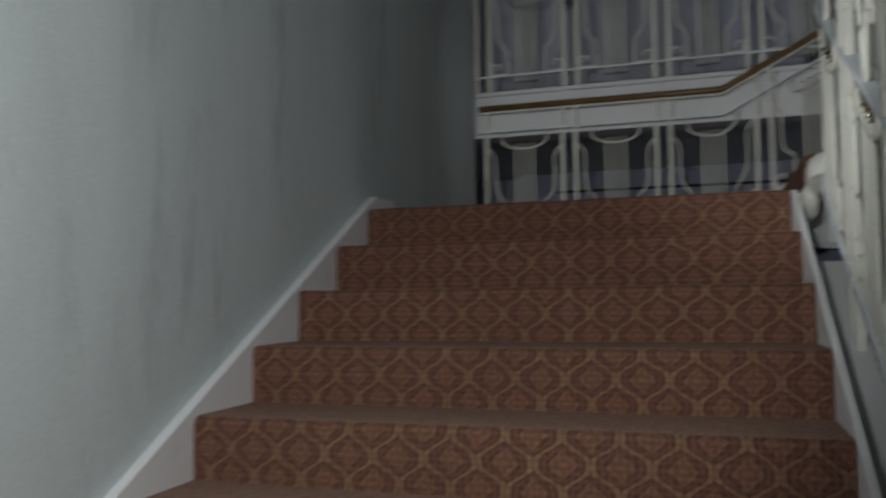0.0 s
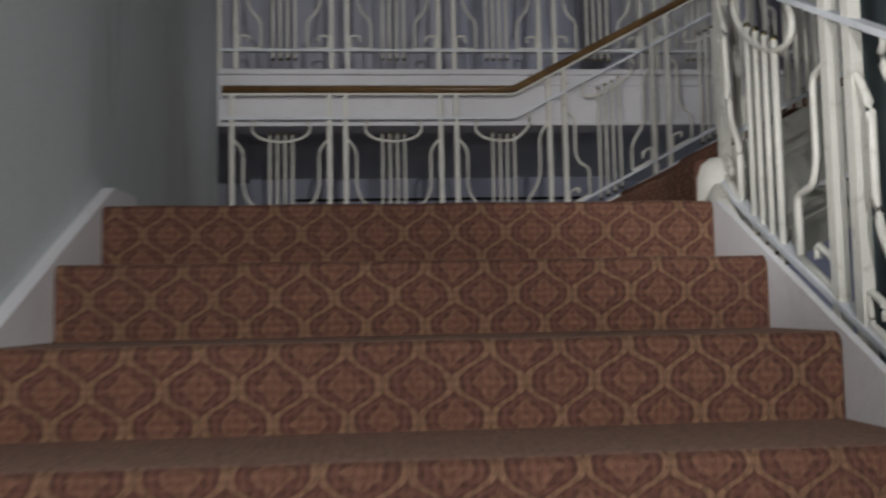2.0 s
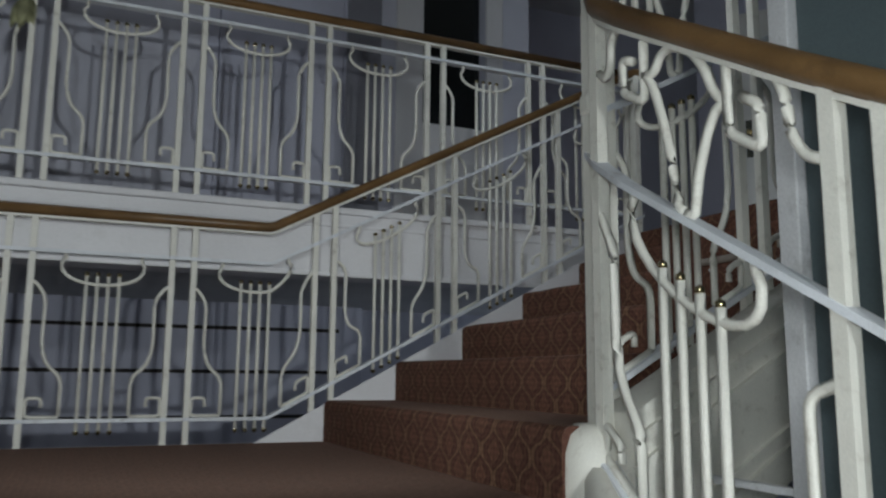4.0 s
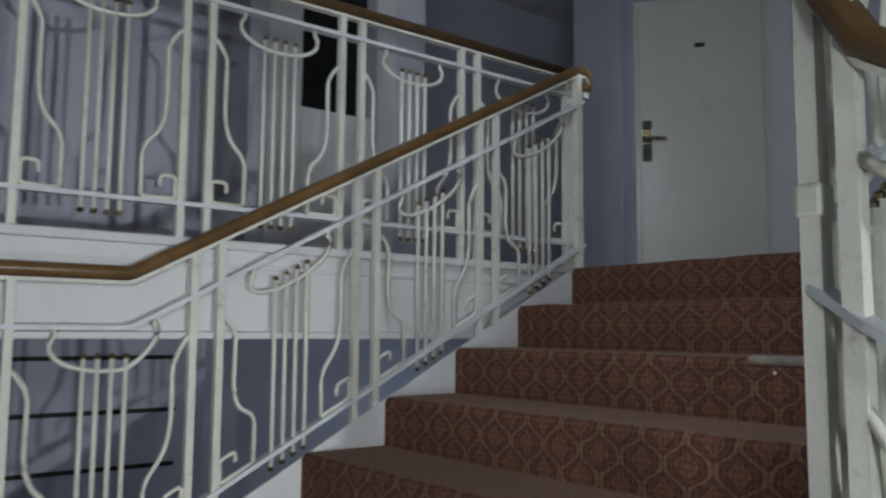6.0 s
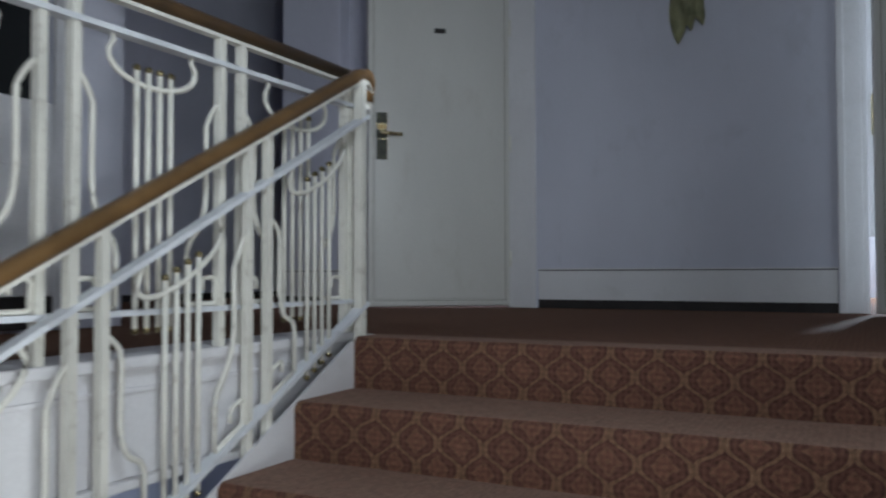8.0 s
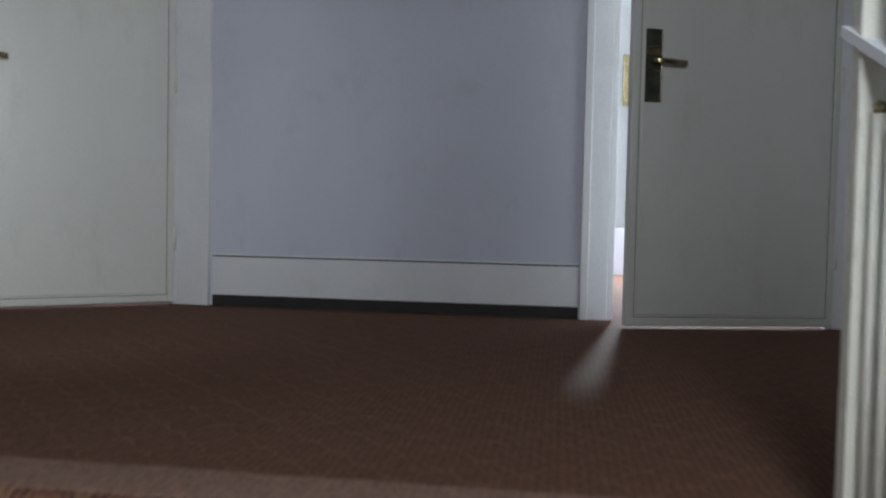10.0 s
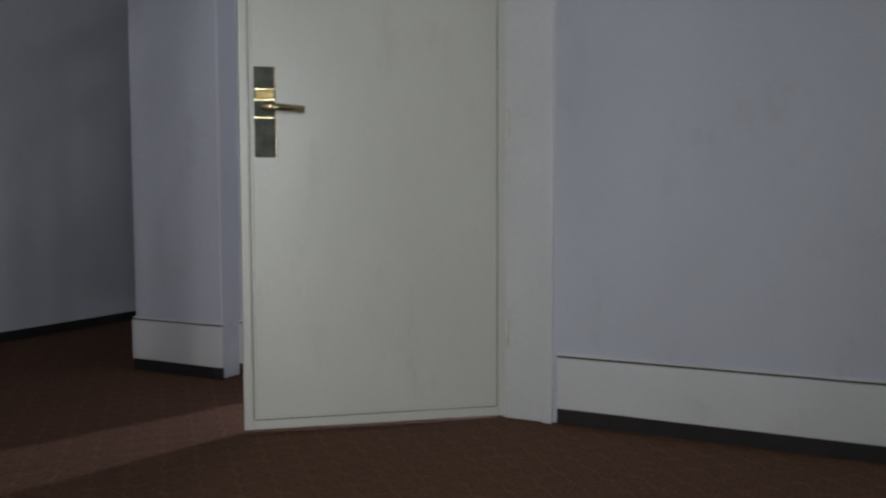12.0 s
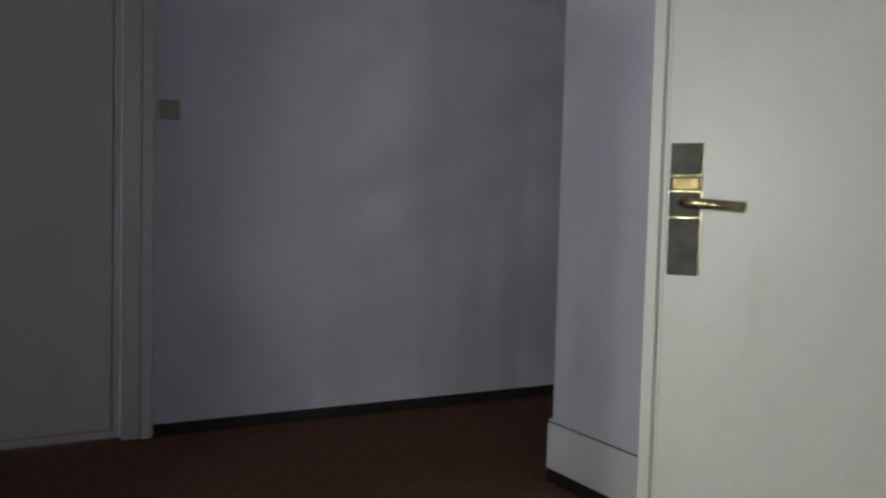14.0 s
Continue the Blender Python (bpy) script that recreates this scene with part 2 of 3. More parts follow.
# ---- builders ----
def mesh_ob(name, bm, mat, parent=None, label="", smooth=False):
    data = bpy.data.meshes.new(name)
    bmesh.ops.recalc_face_normals(bm, faces=bm.faces)
    bm.to_mesh(data)
    bm.free()
    if smooth:
        data.polygons.foreach_set("use_smooth", [True] * len(data.polygons))
    for mt in (mat if isinstance(mat, (list, tuple)) else [mat]):
        data.materials.append(mt)
    ob = new(name, data)
    if parent:
        ob.parent = parent
    if label:
        ob["label"] = label
    return ob


def part(name, bm, mat, parent, label="", smooth=False):
    return mesh_ob(name, bm, mat, parent, label, smooth)


def box(x0, x1, y0, y1, z0, z1, bevel=0.0, bm=None):
    own = bmesh.new()
    vs = [own.verts.new((x, y, z)) for z in (z0, z1) for x, y in ((x0, y0), (x1, y0), (x1, y1), (x0, y1))]
    for f in ((3, 2, 1, 0), (4, 5, 6, 7), (0, 1, 5, 4), (1, 2, 6, 5), (2, 3, 7, 6), (3, 0, 4, 7)):
        own.faces.new([vs[i] for i in f])
    if bevel:
        bmesh.ops.bevel(own, geom=own.edges[:], offset=bevel, segments=2, affect="EDGES", profile=0.5)
    if bm is None:
        return own
    tmp = bpy.data.meshes.new("tmp")
    own.to_mesh(tmp)
    own.free()
    bm.from_mesh(tmp)
    bpy.data.meshes.remove(tmp)
    return bm


def structure(name, bm, mat, label, category="wall"):
    return tagged(mesh_ob(name, bm, mat), label, category, kind="structure")


def tube(points, half_u, half_v=None, sides=4, bm=None, up=(0, 0, 1)):
    """A bar of square, flat or round section along a line of points."""
    bm = bm or bmesh.new()
    pts = [Vector(p) for p in points]
    half_v = half_v or half_u
    rings = []
    for i, p in enumerate(pts):
        a = (pts[i] - pts[i - 1]).normalized() if i else None
        c = (pts[i + 1] - pts[i]).normalized() if i < len(pts) - 1 else None
        d = ((a or c) + (c or a)).normalized()
        side = d.cross(Vector(up))
        if side.length < 0.2:
            side = d.cross(Vector(side_hint))
        side.normalize()
        other = side.cross(d).normalized()
        k = 1.0
        if a and c:
            k = min(1.5, 1 / max(0.5, math.cos(a.angle(c) / 2)))
        ring = []
        for j in range(sides):
            ang = 2 * math.pi * (j + 0.5) / sides
            sc = 1.41421 if sides == 4 else 1.0
            ring.append(bm.verts.new(p + side * math.cos(ang) * half_u * sc + other * math.sin(ang) * half_v * sc * k))
        rings.append(ring)
    for r0, r1 in zip(rings, rings[1:]):
        for j in range(sides):
            bm.faces.new((r0[j], r0[(j + 1) % sides], r1[(j + 1) % sides], r1[j]))
    bm.faces.new(rings[0])
    bm.faces.new(rings[-1])
    return bm


side_hint = (0, 1, 0)


def ball(centre, r, bm=None):
    bm = bm or bmesh.new()
    bmesh.ops.create_icosphere(bm, subdivisions=1, radius=r, matrix=Matrix.Translation(centre))
    return bm


def bend(points, radius=0.02, steps=3):
    """Rounds the corners of a polyline."""
    pts = [Vector(p) for p in points]
    out = [pts[0]]
    for a, b, c in zip(pts, pts[1:], pts[2:]):
        r = min(radius, (a - b).length * 0.45, (c - b).length * 0.45)
        p, q = b + (a - b).normalized() * r, b + (c - b).normalized() * r
        for i in range(steps + 1):
            t = i / steps
            out.append(p.lerp(b, t).lerp(b.lerp(q, t), t))
    out.append(pts[-1])
    return out


# ---- balustrades ----
def balustrade(name, label, place, pairs, ends, top, upper, low, rail_path, post_ends=(), scroll_band=False, sub=0.0078, drop=0.0, rail_caps=None, bar=0.0118, gap=0.043, rail_half=0.026):
    """Iron balustrade. place(s, h) gives the point at the run s and the height h over the sloping base line;
    pairs: the runs of the double uprights; ends: first and last run; rail_path: runs at which the rails bend."""
    thing = tagged(new(name), label, "balustrade", "iron balustrades of the staircase")
    at = lambda s, h: place(s, h)
    run = lambda h: [at(s, h) for s in rail_path]
    for nm, h, hu, hv, mat, lab in (("upper_rail", upper, 0.019, 0.007, RAILWHITE, "flat white upper rail"), ("bottom_rail", low, 0.019, 0.007, RAILWHITE, "flat white bottom rail")):
        part(nm, tube(run(h), hu, hv), mat, thing, lab)
    hp = rail_caps or run(top)
    part("handrail", tube(hp, rail_half, rail_half * 0.85, 8), WOOD, thing, "varnished brown wooden handrail", True)
    part("rail_strip", tube([Vector(p) - Vector((0, 0, rail_half + 0.002)) for p in hp], 0.014, 0.005), RAILPAINT, thing)
    for s in pairs:
        for e in (-gap, gap):
            if ends[0] - 0.02 < s + e < ends[1] + 0.02:
                part("upright", tube([at(s + e, -drop), at(s + e, top - 0.03)], bar), RAILPAINT, thing)
    for s in post_ends:
        part("end_post", tube([at(s, -drop), at(s, top - 0.02)], max(bar, 0.0155)), RAILPAINT, thing)
    for a, b in zip(pairs, pairs[1:]):
        l, r = a + gap, b - gap
        w, m = r - l, (l + r) / 2
        if l < ends[0] - 0.3 or r > ends[1] + 0.3:
            continue
        ok = lambda s: ends[0] - 0.01 <= s <= ends[1] + 0.01
        hgt = upper - low
        sc = w / 0.514
        # bowl that hangs from the upper rail by two short necks
        bw, deep = 0.152 * min(sc, 1.18), 0.125 * sc
        if ok(m - bw) and ok(m + bw):
            bowl = [(m - bw * math.cos(q), upper - 0.045 - (deep - 0.045) * math.sin(q) ** 0.8) for q in [math.pi * i / 14 for i in range(15)]]
            bowl = [(m - bw + 0.012, upper - 0.004), (m - bw + 0.012, upper - 0.022)] + bowl + [(m + bw - 0.012, upper - 0.022), (m + bw - 0.012, upper - 0.004)]
            part("bowl", tube([at(*p) for p in bowl], sub, sub, 6), RAILPAINT, thing, "", True)
        # four slim rods with brass tips
        tip = upper - deep + 0.036
        for k in (-1.5, -0.5, 0.5, 1.5):
            s = m + k * 0.040 * sc
            if not ok(s):
                continue
            rod = part("rod", tube([at(s, low - 0.042), at(s, tip)], sub, sub, 6), RAILPAINT, thing, "", True)
            part("tip", ball(at(s, tip + 0.006), 0.0115), BRASS, rod, "small brass ball", True)
            part("foot_ball", ball(at(s, low - 0.046), 0.0115), BRASS, rod, "small brass ball", True)
        # the bent side bars, which turn back along the bottom rail and end in a square hook
        for edge, sg in ((l, 1), (r, -1)):
            q = [(0.0, upper - 0.115), (0.020, upper - 0.125), (0.058 * sc, upper - 0.175), (0.056 * sc, low + hgt * 0.44), (0.075 * sc, low + hgt * 0.33), (0.132 * sc, low + hgt * 0.25), (0.132 * sc, low + 0.016)]
            if ok(edge + sg * q[-1][0]) and ok(edge):
                side = part("side_bar", tube([at(p.x, p.y) for p in bend([(edge + sg * x, y, 0) for x, y in q], 0.028)], sub, sub, 6), RAILPAINT, thing, "", True)
                hk = [(0.132 * sc, low + 0.014), (0.017, low + 0.014), (0.017, low + 0.085), (0.070 * sc, low + 0.085), (0.070 * sc, low + 0.050)]
                part("hook", tube([at(p.x, p.y) for p in bend([(edge + sg * x, y, 0) for x, y in hk], 0.014)], sub * 0.9, sub * 0.9, 6), RAILPAINT, side, "", True)
        if scroll_band:
            # open lyre with an arch over it, and a square scroll on each side, between the upper rail and the handrail
            fit, u0 = w / 0.66, upper
            for sg in (-1, 1):
                lyre = [(0.0, 0.012), (0.022, 0.016), (0.036, 0.10), (0.062, 0.185), (0.09, 0.245), (0.118, 0.262)]
                arch = [(0.118, 0.258), (0.085, 0.270), (0.062, 0.315), (0.028, 0.340), (0.0, 0.342)]
                scroll = [(0.310, 0.222), (0.280, 0.215), (0.252, 0.242), (0.246, 0.305), (0.226, 0.340), (0.190, 0.352), (0.117, 0.352), (0.117, 0.203), (0.192, 0.200), (0.192, 0.278), (0.152, 0.282)]
                for nm, line, soft in (("lyre_bar", lyre, 0.03), ("arch_bar", arch, 0.03), ("square_scroll", scroll, 0.018)):
                    ends_in = [m + sg * x * fit for x, h in line]
                    if all(ok(x) for x in ends_in):
                        part(nm, tube([at(p.x, p.y) for p in bend([(m + sg * x * fit, u0 + h, 0) for x, h in line], soft)], sub, sub, 6), RAILPAINT, thing, "", True)
    return thing


# ---- stairs, landing, floors ----
def step_object(name, along, across0, across1, base, depth, z, parent, axis, riser_bottom, edge=0.026):
    """One carpeted step: riser and tread with a rounded nosing. along: the coordinate of the nosing; axis 'y' climbs to +y, 'x' to +x."""
    bm = bmesh.new()
    uvl = bm.loops.layers.uv.new("UVMap")
    prof = [(0.0, riser_bottom), (0.0, z - edge)]
    for i in range(1, 5):
        q = math.pi / 2 * i / 4
        prof.append((edge - edge * math.cos(q), z - edge + edge * math.sin(q)))
    prof += [(depth, z)]
    vlen, v = [0.0], 0.0
    for p, q in zip(prof, prof[1:]):
        v += math.dist(p, q)
        vlen.append(v)
    to = (lambda d, w, h: (w, along + d, h)) if axis == "y" else (lambda d, w, h: (along + d, w, h))
    cols = []
    n = 12
    for k in range(n + 1):
        w = across0 + (across1 - across0) * k / n
        jig = 0.0022 * math.sin(w * 23 + along * 31) + 0.0015 * math.sin(w * 61 + along * 17)
        cols.append([(bm.verts.new(to(d - jig, w, h + (jig * 0.6 if 0 < i < len(prof) - 1 else 0))), w, vlen[i]) for i, (d, h) in enumerate(prof)])
    for c0, c1 in zip(cols, cols[1:]):
        for i in range(len(prof) - 1):
            quad = (c0[i], c1[i], c1[i + 1], c0[i + 1])
            f = bm.faces.new([q[0] for q in quad])
            f.smooth = True
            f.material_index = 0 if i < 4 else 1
            for lp, q in zip(f.loops, quad):
                lp[uvl].uv = (q[1] + base, q[2])
    # body below the carpet
    x0, x1 = sorted((across0, across1))
    d1 = depth
    corner = [(0.002, riser_bottom), (d1, riser_bottom)] + [(d + 0.002, h - 0.002) for d, h in prof[::-1][:-1]]
    for w in (x0, x1):
        f = bm.faces.new([bm.verts.new(to(d, w, h)) for d, h in corner])
        f.material_index = 0
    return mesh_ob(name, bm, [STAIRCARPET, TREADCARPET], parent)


def prism(outline, a0, a1, axis, bm=None):
    """A slab between a0 and a1 along x or y with an outline in the other run and the height."""
    bm = bm or bmesh.new()
    to = (lambda d, h, w: (w, d, h)) if axis == "x" else (lambda d, h, w: (d, w, h))
    r0 = [bm.verts.new(to(d, h, a0)) for d, h in outline]
    r1 = [bm.verts.new(to(d, h, a1)) for d, h in outline]
    bm.faces.new(r0)
    bm.faces.new(r1[::-1])
    for i in range(len(outline)):
        j = (i + 1) % len(outline)
        bm.faces.new((r0[i], r0[j], r1[j], r1[i]))
    return bm


flight_a = tagged(new("stair_flight"), "straight lower stair flight with red ogee-patterned carpet and white stringers", "stairs", "stair flights")
NA = 14
for k in range(1, NA):
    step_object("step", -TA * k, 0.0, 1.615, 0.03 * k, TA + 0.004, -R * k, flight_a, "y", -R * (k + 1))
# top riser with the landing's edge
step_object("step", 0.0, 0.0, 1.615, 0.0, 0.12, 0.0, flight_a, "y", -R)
y_low = -TA * NA
slope_a = R / TA
part("wall_stringer", prism([(0.10, 0.06), (0.30, 0.06), (0.30, -0.3), (y_low, -R * NA - 0.35), (y_low, -R * NA + 0.06 - 0.0)], -0.034, -0.001, "x"), WHITE, flight_a, "white painted stringer along the wall")
part("outer_stringer", prism([(0.06, 0.0), (0.06, -0.40), (y_low, -R * NA - 0.40), (y_low, -R * NA + 0.0), (-0.02, -0.008)], 1.616, 1.634, "x"), WHITE, flight_a, "white painted outer stringer")
part("outer_ledge", prism([(0.25, -0.26), (0.25, -0.42), (y_low, -R * NA - 0.42), (y_low, -R * NA - 0.26), (0.0, -0.26)], 1.6345, 1.79, "x"), WHITE, flight_a)

flight_b = tagged(new("stair_flight"), "short upper stair flight with worn brown-red patterned carpet and white stringers", "stairs", "stair flights")
YB0, YB1 = 0.33, 2.225
for k in range(1, 7):
    x = 1.692 + TB * (k - 1)
    step_object("step", x, YB0 + 0.04 * (k - 1), YB1, 0.05 * k, TB + 0.004 if k < 6 else 0.15, R * k, flight_b, "x", R * (k - 1))
outl = [(1.40, 0.0), (3.30, 1.005), (3.46, 1.005), (3.46, F - 0.30), (1.72, -0.20), (1.40, -0.20)]
part("outer_stringer", prism(outl, 2.2255, 2.234, "y"), WHITE, flight_b, "white stringer along the steps")
part("outer_ledge", prism([(x, z - 0.13) for x, z in outl[:3]] + [(3.46, F - 0.32), (1.72, -0.22), (1.40, -0.22)], 2.2345, 2.266, "y"), WHITE, flight_b)
def askew(bm):
    """Lays a straight run along the flight's narrowing well side."""
    for v in bm.verts:
        v.co.y += (v.co.x - 1.692) * 0.1235
    return bm


part("inner_stringer", askew(prism([(1.80, 0.20), (3.40, 1.015), (3.40, 0.62), (1.88, -0.20), (1.80, -0.20)], 0.20, 0.327, "y")), RAILPAINT, flight_b, "cream plastered stringer with mouldings")
for off in (0.06, 0.12, 0.30, 0.345):
    part("moulding", askew(tube([(1.80, 0.194, 0.20 - off), (3.40, 0.194, 1.01 - off)], 0.008, 0.011)), RAILPAINT, flight_b)
part("soffit", prism([(1.72, -0.202), (3.45, 0.70), (3.45, 0.66), (1.72, -0.24)], 0.56, 2.21, "y"), CEILING, flight_b)

def carpet_floor(name, outline, z, mat, label, thick=0.2, under=None):
    """A floor slab whose upper face carries carpet."""
    bm = bmesh.new()
    lay = bm.loops.layers.uv.new("UVMap")
    topv = [bm.verts.new((x, y, z)) for x, y in outline]
    botv = [bm.verts.new((x, y, z - thick)) for x, y in outline]
    f = bm.faces.new(topv)
    for lp in f.loops:
        lp[lay].uv = (lp.vert.co.x, lp.vert.co.y)
    g = bm.faces.new(botv[::-1])
    g.material_index = 1
    for i in range(len(outline)):
        j = (i + 1) % len(outline)
        s = bm.faces.new((topv[i], botv[i], botv[j], topv[j]))
        s.material_index = 1
    return tagged(mesh_ob(name, bm, [mat, under or WHITE]), label, "floor", kind="structure")


carpet_floor("floor_landing", [(-0.034, 0.121), (1.615, 0.121), (1.70, 0.20), (1.80, 0.30), (1.80, 0.327), (1.70, 0.34), (1.70, 2.225), (-0.13, 2.225)], -0.001, TREADCARPET, "half landing with faintly patterned brown carpet")
part("landing_edge", box(-0.128, 1.5, 2.2255, 2.266, -0.20, -0.002), WHITE, flight_b, "white landing edge")
carpet_floor("floor_hall", [(3.458, 2.475), (3.458, -1.2), (8.9, -1.2), (8.9, 5.9), (-2.4, 5.9), (-2.4, 2.475)], F - 0.001, HALLCARPET, "upper hall floor with dark red-brown carpet", 0.26, CEILING)
carpet_floor("floor_lower", [(-2.2, -4.8), (5.0, -4.8), (5.0, 4.6), (-2.2, 4.6)], -2.38, HALLCARPET, "dark lower floor far below the stairs", 0.2)

# gallery edge
gal = tagged(new("gallery_edge"), "white moulded fascia along the edge of the gallery floor", "fascia", kind="structure")
part("fascia", box(-2.2, 3.46, 2.300, 2.472, 0.735, 1.000, 0.004), WHITE, gal)
part("top_ledge", box(-2.2, 3.46, 2.276, 2.472, 1.000, 1.03, 0.006), WHITE, gal)
part("upper_bead", box(-2.2, 3.46, 2.292, 2.3005, 0.940, 0.953, 0.003), WHITE, gal)
part("lower_ledge", box(-2.2, 3.46, 2.272, 2.472, 0.712, 0.735, 0.005), WHITE, gal)

# ---- walls ----
def plan_prism(outline, z0, z1):
    """An upright block over an outline in plan."""
    bm = bmesh.new()
    lo, hi = [bm.verts.new((x, y, z0)) for x, y in outline], [bm.verts.new((x, y, z1)) for x, y in outline]
    bm.faces.new(lo[::-1])
    bm.faces.new(hi)
    for i in range(len(outline)):
        j = (i + 1) % len(outline)
        bm.faces.new((lo[i], lo[j], hi[j], hi[i]))
    return bm


structure("wall_stair", plan_prism([(-0.33, -4.8), (-0.035, -4.8), (-0.035, 0.0), (-0.13, 2.13), (-0.33, 2.13)], -2.6, CEIL), STAIRWALL, "grey stained plaster wall beside the lower flight")
structure("wall_behind", box(-0.33, 5.2, -5.0, -4.8, -2.6, CEIL), PLASTER, "plain wall behind the foot of the stairs")
structure("wall_well", box(3.46, 3.60, -4.8, -1.2, -2.6, CEIL), DARKWALL, "dark green-grey wall of the stairwell")
structure("wall_well_low", box(3.46, 3.60, -1.2, 2.30, -2.6, F - 0.262), PLASTER, "violet-grey wall below the upper hall")
structure("wall_lower", box(-2.2, 5.0, 4.6, 4.8, -2.6, F - 0.262), PLASTER, "grey wall of the floor below the gallery")
structure("wall_lower_side", box(-2.4, -2.2, 2.13, 4.8, -2.6, CEIL), PLASTER, "grey end wall beyond the gallery")
structure("wall_lower_end", box(5.0, 5.2, -4.8, 4.8, -2.6, F - 0.262), PLASTER, "grey end wall of the lower floor")
structure("wall_stair_return", box(-2.4, -0.33, 1.93, 2.13, -2.6, CEIL), PLASTER, "grey return wall beside the gallery")
structure("wall_hall_side", box(3.60, 8.9, -1.4, -1.2, 0.8, CEIL), PLASTER, "violet-grey side wall of the upper hall")
structure("wall_room", box(6.0, 6.15, 3.756, 4.0, F, CEIL), PLASTER, "wall between a room and the passage")


def wall_with_openings(name, x0, x1, y0, y1, z0, z1, holes, mat, label, along="y"):
    """A wall along y (or x) with real door or window openings: (start, end, bottom, top)."""
    bm = bmesh.new()
    runs = sorted(holes)
    cur = y0
    for a, b, lo, hi in runs:
        spans = [(cur, a, z0, z1), (a, b, hi, z1)]
        if lo > z0:
            spans.append((a, b, z0, lo))
        for p, q, c, d in spans:
            if q - p > 0.001:
                box(x0, x1, p, q, c, d, 0, bm) if along == "y" else box(p, q, x0, x1, c, d, 0, bm)
        cur = b
    box(x0, x1, cur, y1, z0, z1, 0, bm) if along == "y" else box(cur, y1, x0, x1, z0, z1, 0, bm)
    return structure(name, bm, mat, label)


DH = F + 2.08
wall_with_openings("wall_doors", 5.79, 6.0, -1.2, 3.755, F, CEIL, [(-0.20, 0.71, F, DH), (2.675, 3.595, F, DH)], PLASTER, "violet-grey plaster wall with two bedroom doors")
structure("wall_pier", box(5.815, 6.25, 4.0, 4.505, F, CEIL, 0.006), PLASTER, "violet-grey plaster pier at the corner of the passage")
structure("wall_recess", box(5.93, 5.999, 3.756, 3.999, F, CEIL), PLASTER, "narrow recessed wall between door and pier")
structure("wall_passage", box(6.251, 8.9, 4.305, 4.505, F, CEIL), PLASTER, "violet-grey side wall of the passage")
wall_with_openings("wall_north", 5.72, 5.92, 3.2, 8.9, F, CEIL, [(3.55, 4.43, F, DH)], PLASTER, "violet-grey plaster wall with a cream door", "x")
structure("wall_passage_end", box(8.9, 9.1, 4.40, 5.92, F, CEIL), PLASTER, "plain wall at the end of the passage")
structure("wall_corridor_side", box(3.2, 3.4, 3.62, 5.72, F, CEIL), PLASTER, "violet-grey wall beside the corridor")
wall_with_openings("wall_gallery", 3.42, 3.62, -2.2, 3.4, F, CEIL, [(2.615, 3.065, 1.87, 3.05)], PLASTER, "violet-grey plaster wall of the gallery", "x")
structure("wall_room_end", box(8.9, 9.1, -1.4, 4.40, F, CEIL), WHITE, "white end wall of the daylit rooms")
structure("wall_room_split", box(6.0, 8.9, 1.7, 1.85, F, CEIL), WHITE, "white wall between the two rooms")
structure("ceiling", box(-2.4, 9.1, -5.0, 5.92, CEIL, CEIL + 0.2), CEILING, "plain white plaster ceiling", "ceiling")


def skirting(name, x0, x1, y0, y1, face, z=F, height=0.19, strip=0.052, proud=0.018):
    """White skirting board over a black strip at the floor. face: the side on which it lies."""
    thing = tagged(new(name), "white painted skirting board over a black floor strip", "skirting", kind="structure")
    thing.name = name
    d = proud
    def slab(lo, hi, out, bev):
        if face == "-x":
            return box(x0 - out, x0 - 0.0005, y0, y1, lo, hi, bev)
        return box(x0, x1, y0 - out, y0 - 0.0005, lo, hi, bev)
    part("strip", slab(z, z + strip, d * 0.6, 0), BLACK, thing, "black floor strip")
    if height:
        part("board", slab(z + strip, z + strip + height, d, 0.003), WHITE, thing)
        part("bead", slab(z + strip + height + 0.007, z + strip + height + 0.014, d * 0.7, 0.002), WHITE, thing)
        part("dirty_gap", slab(z + strip + height + 0.0002, z + strip + height + 0.0068, d * 0.45, 0), DIRT, thing, "dark dirty gap above the board")
        part("lower_bead", slab(z + strip + height * 0.86, z + strip + height * 0.86 + 0.003, d + 0.0012, 0), WHITE, thing)
    return thing


skirting("baseboard", 5.79, 0, 0.835, 2.50, "-x", height=0.175)
skirting("baseboard", 5.93, 0, 3.77, 3.998, "-x", height=0.175)
skirting("baseboard", 5.815, 0, 3.995, 4.51, "-x", height=0.175)
skirting("baseboard", 4.56, 8.8, 5.72, 0, "-y", height=0)
skirting("baseboard", -2.1, 1.23, 3.42, 0, "-y", height=0, strip=0.125)
skirting("baseboard", 2.105, 2.42, 3.42, 0, "-y", height=0, strip=0.125)


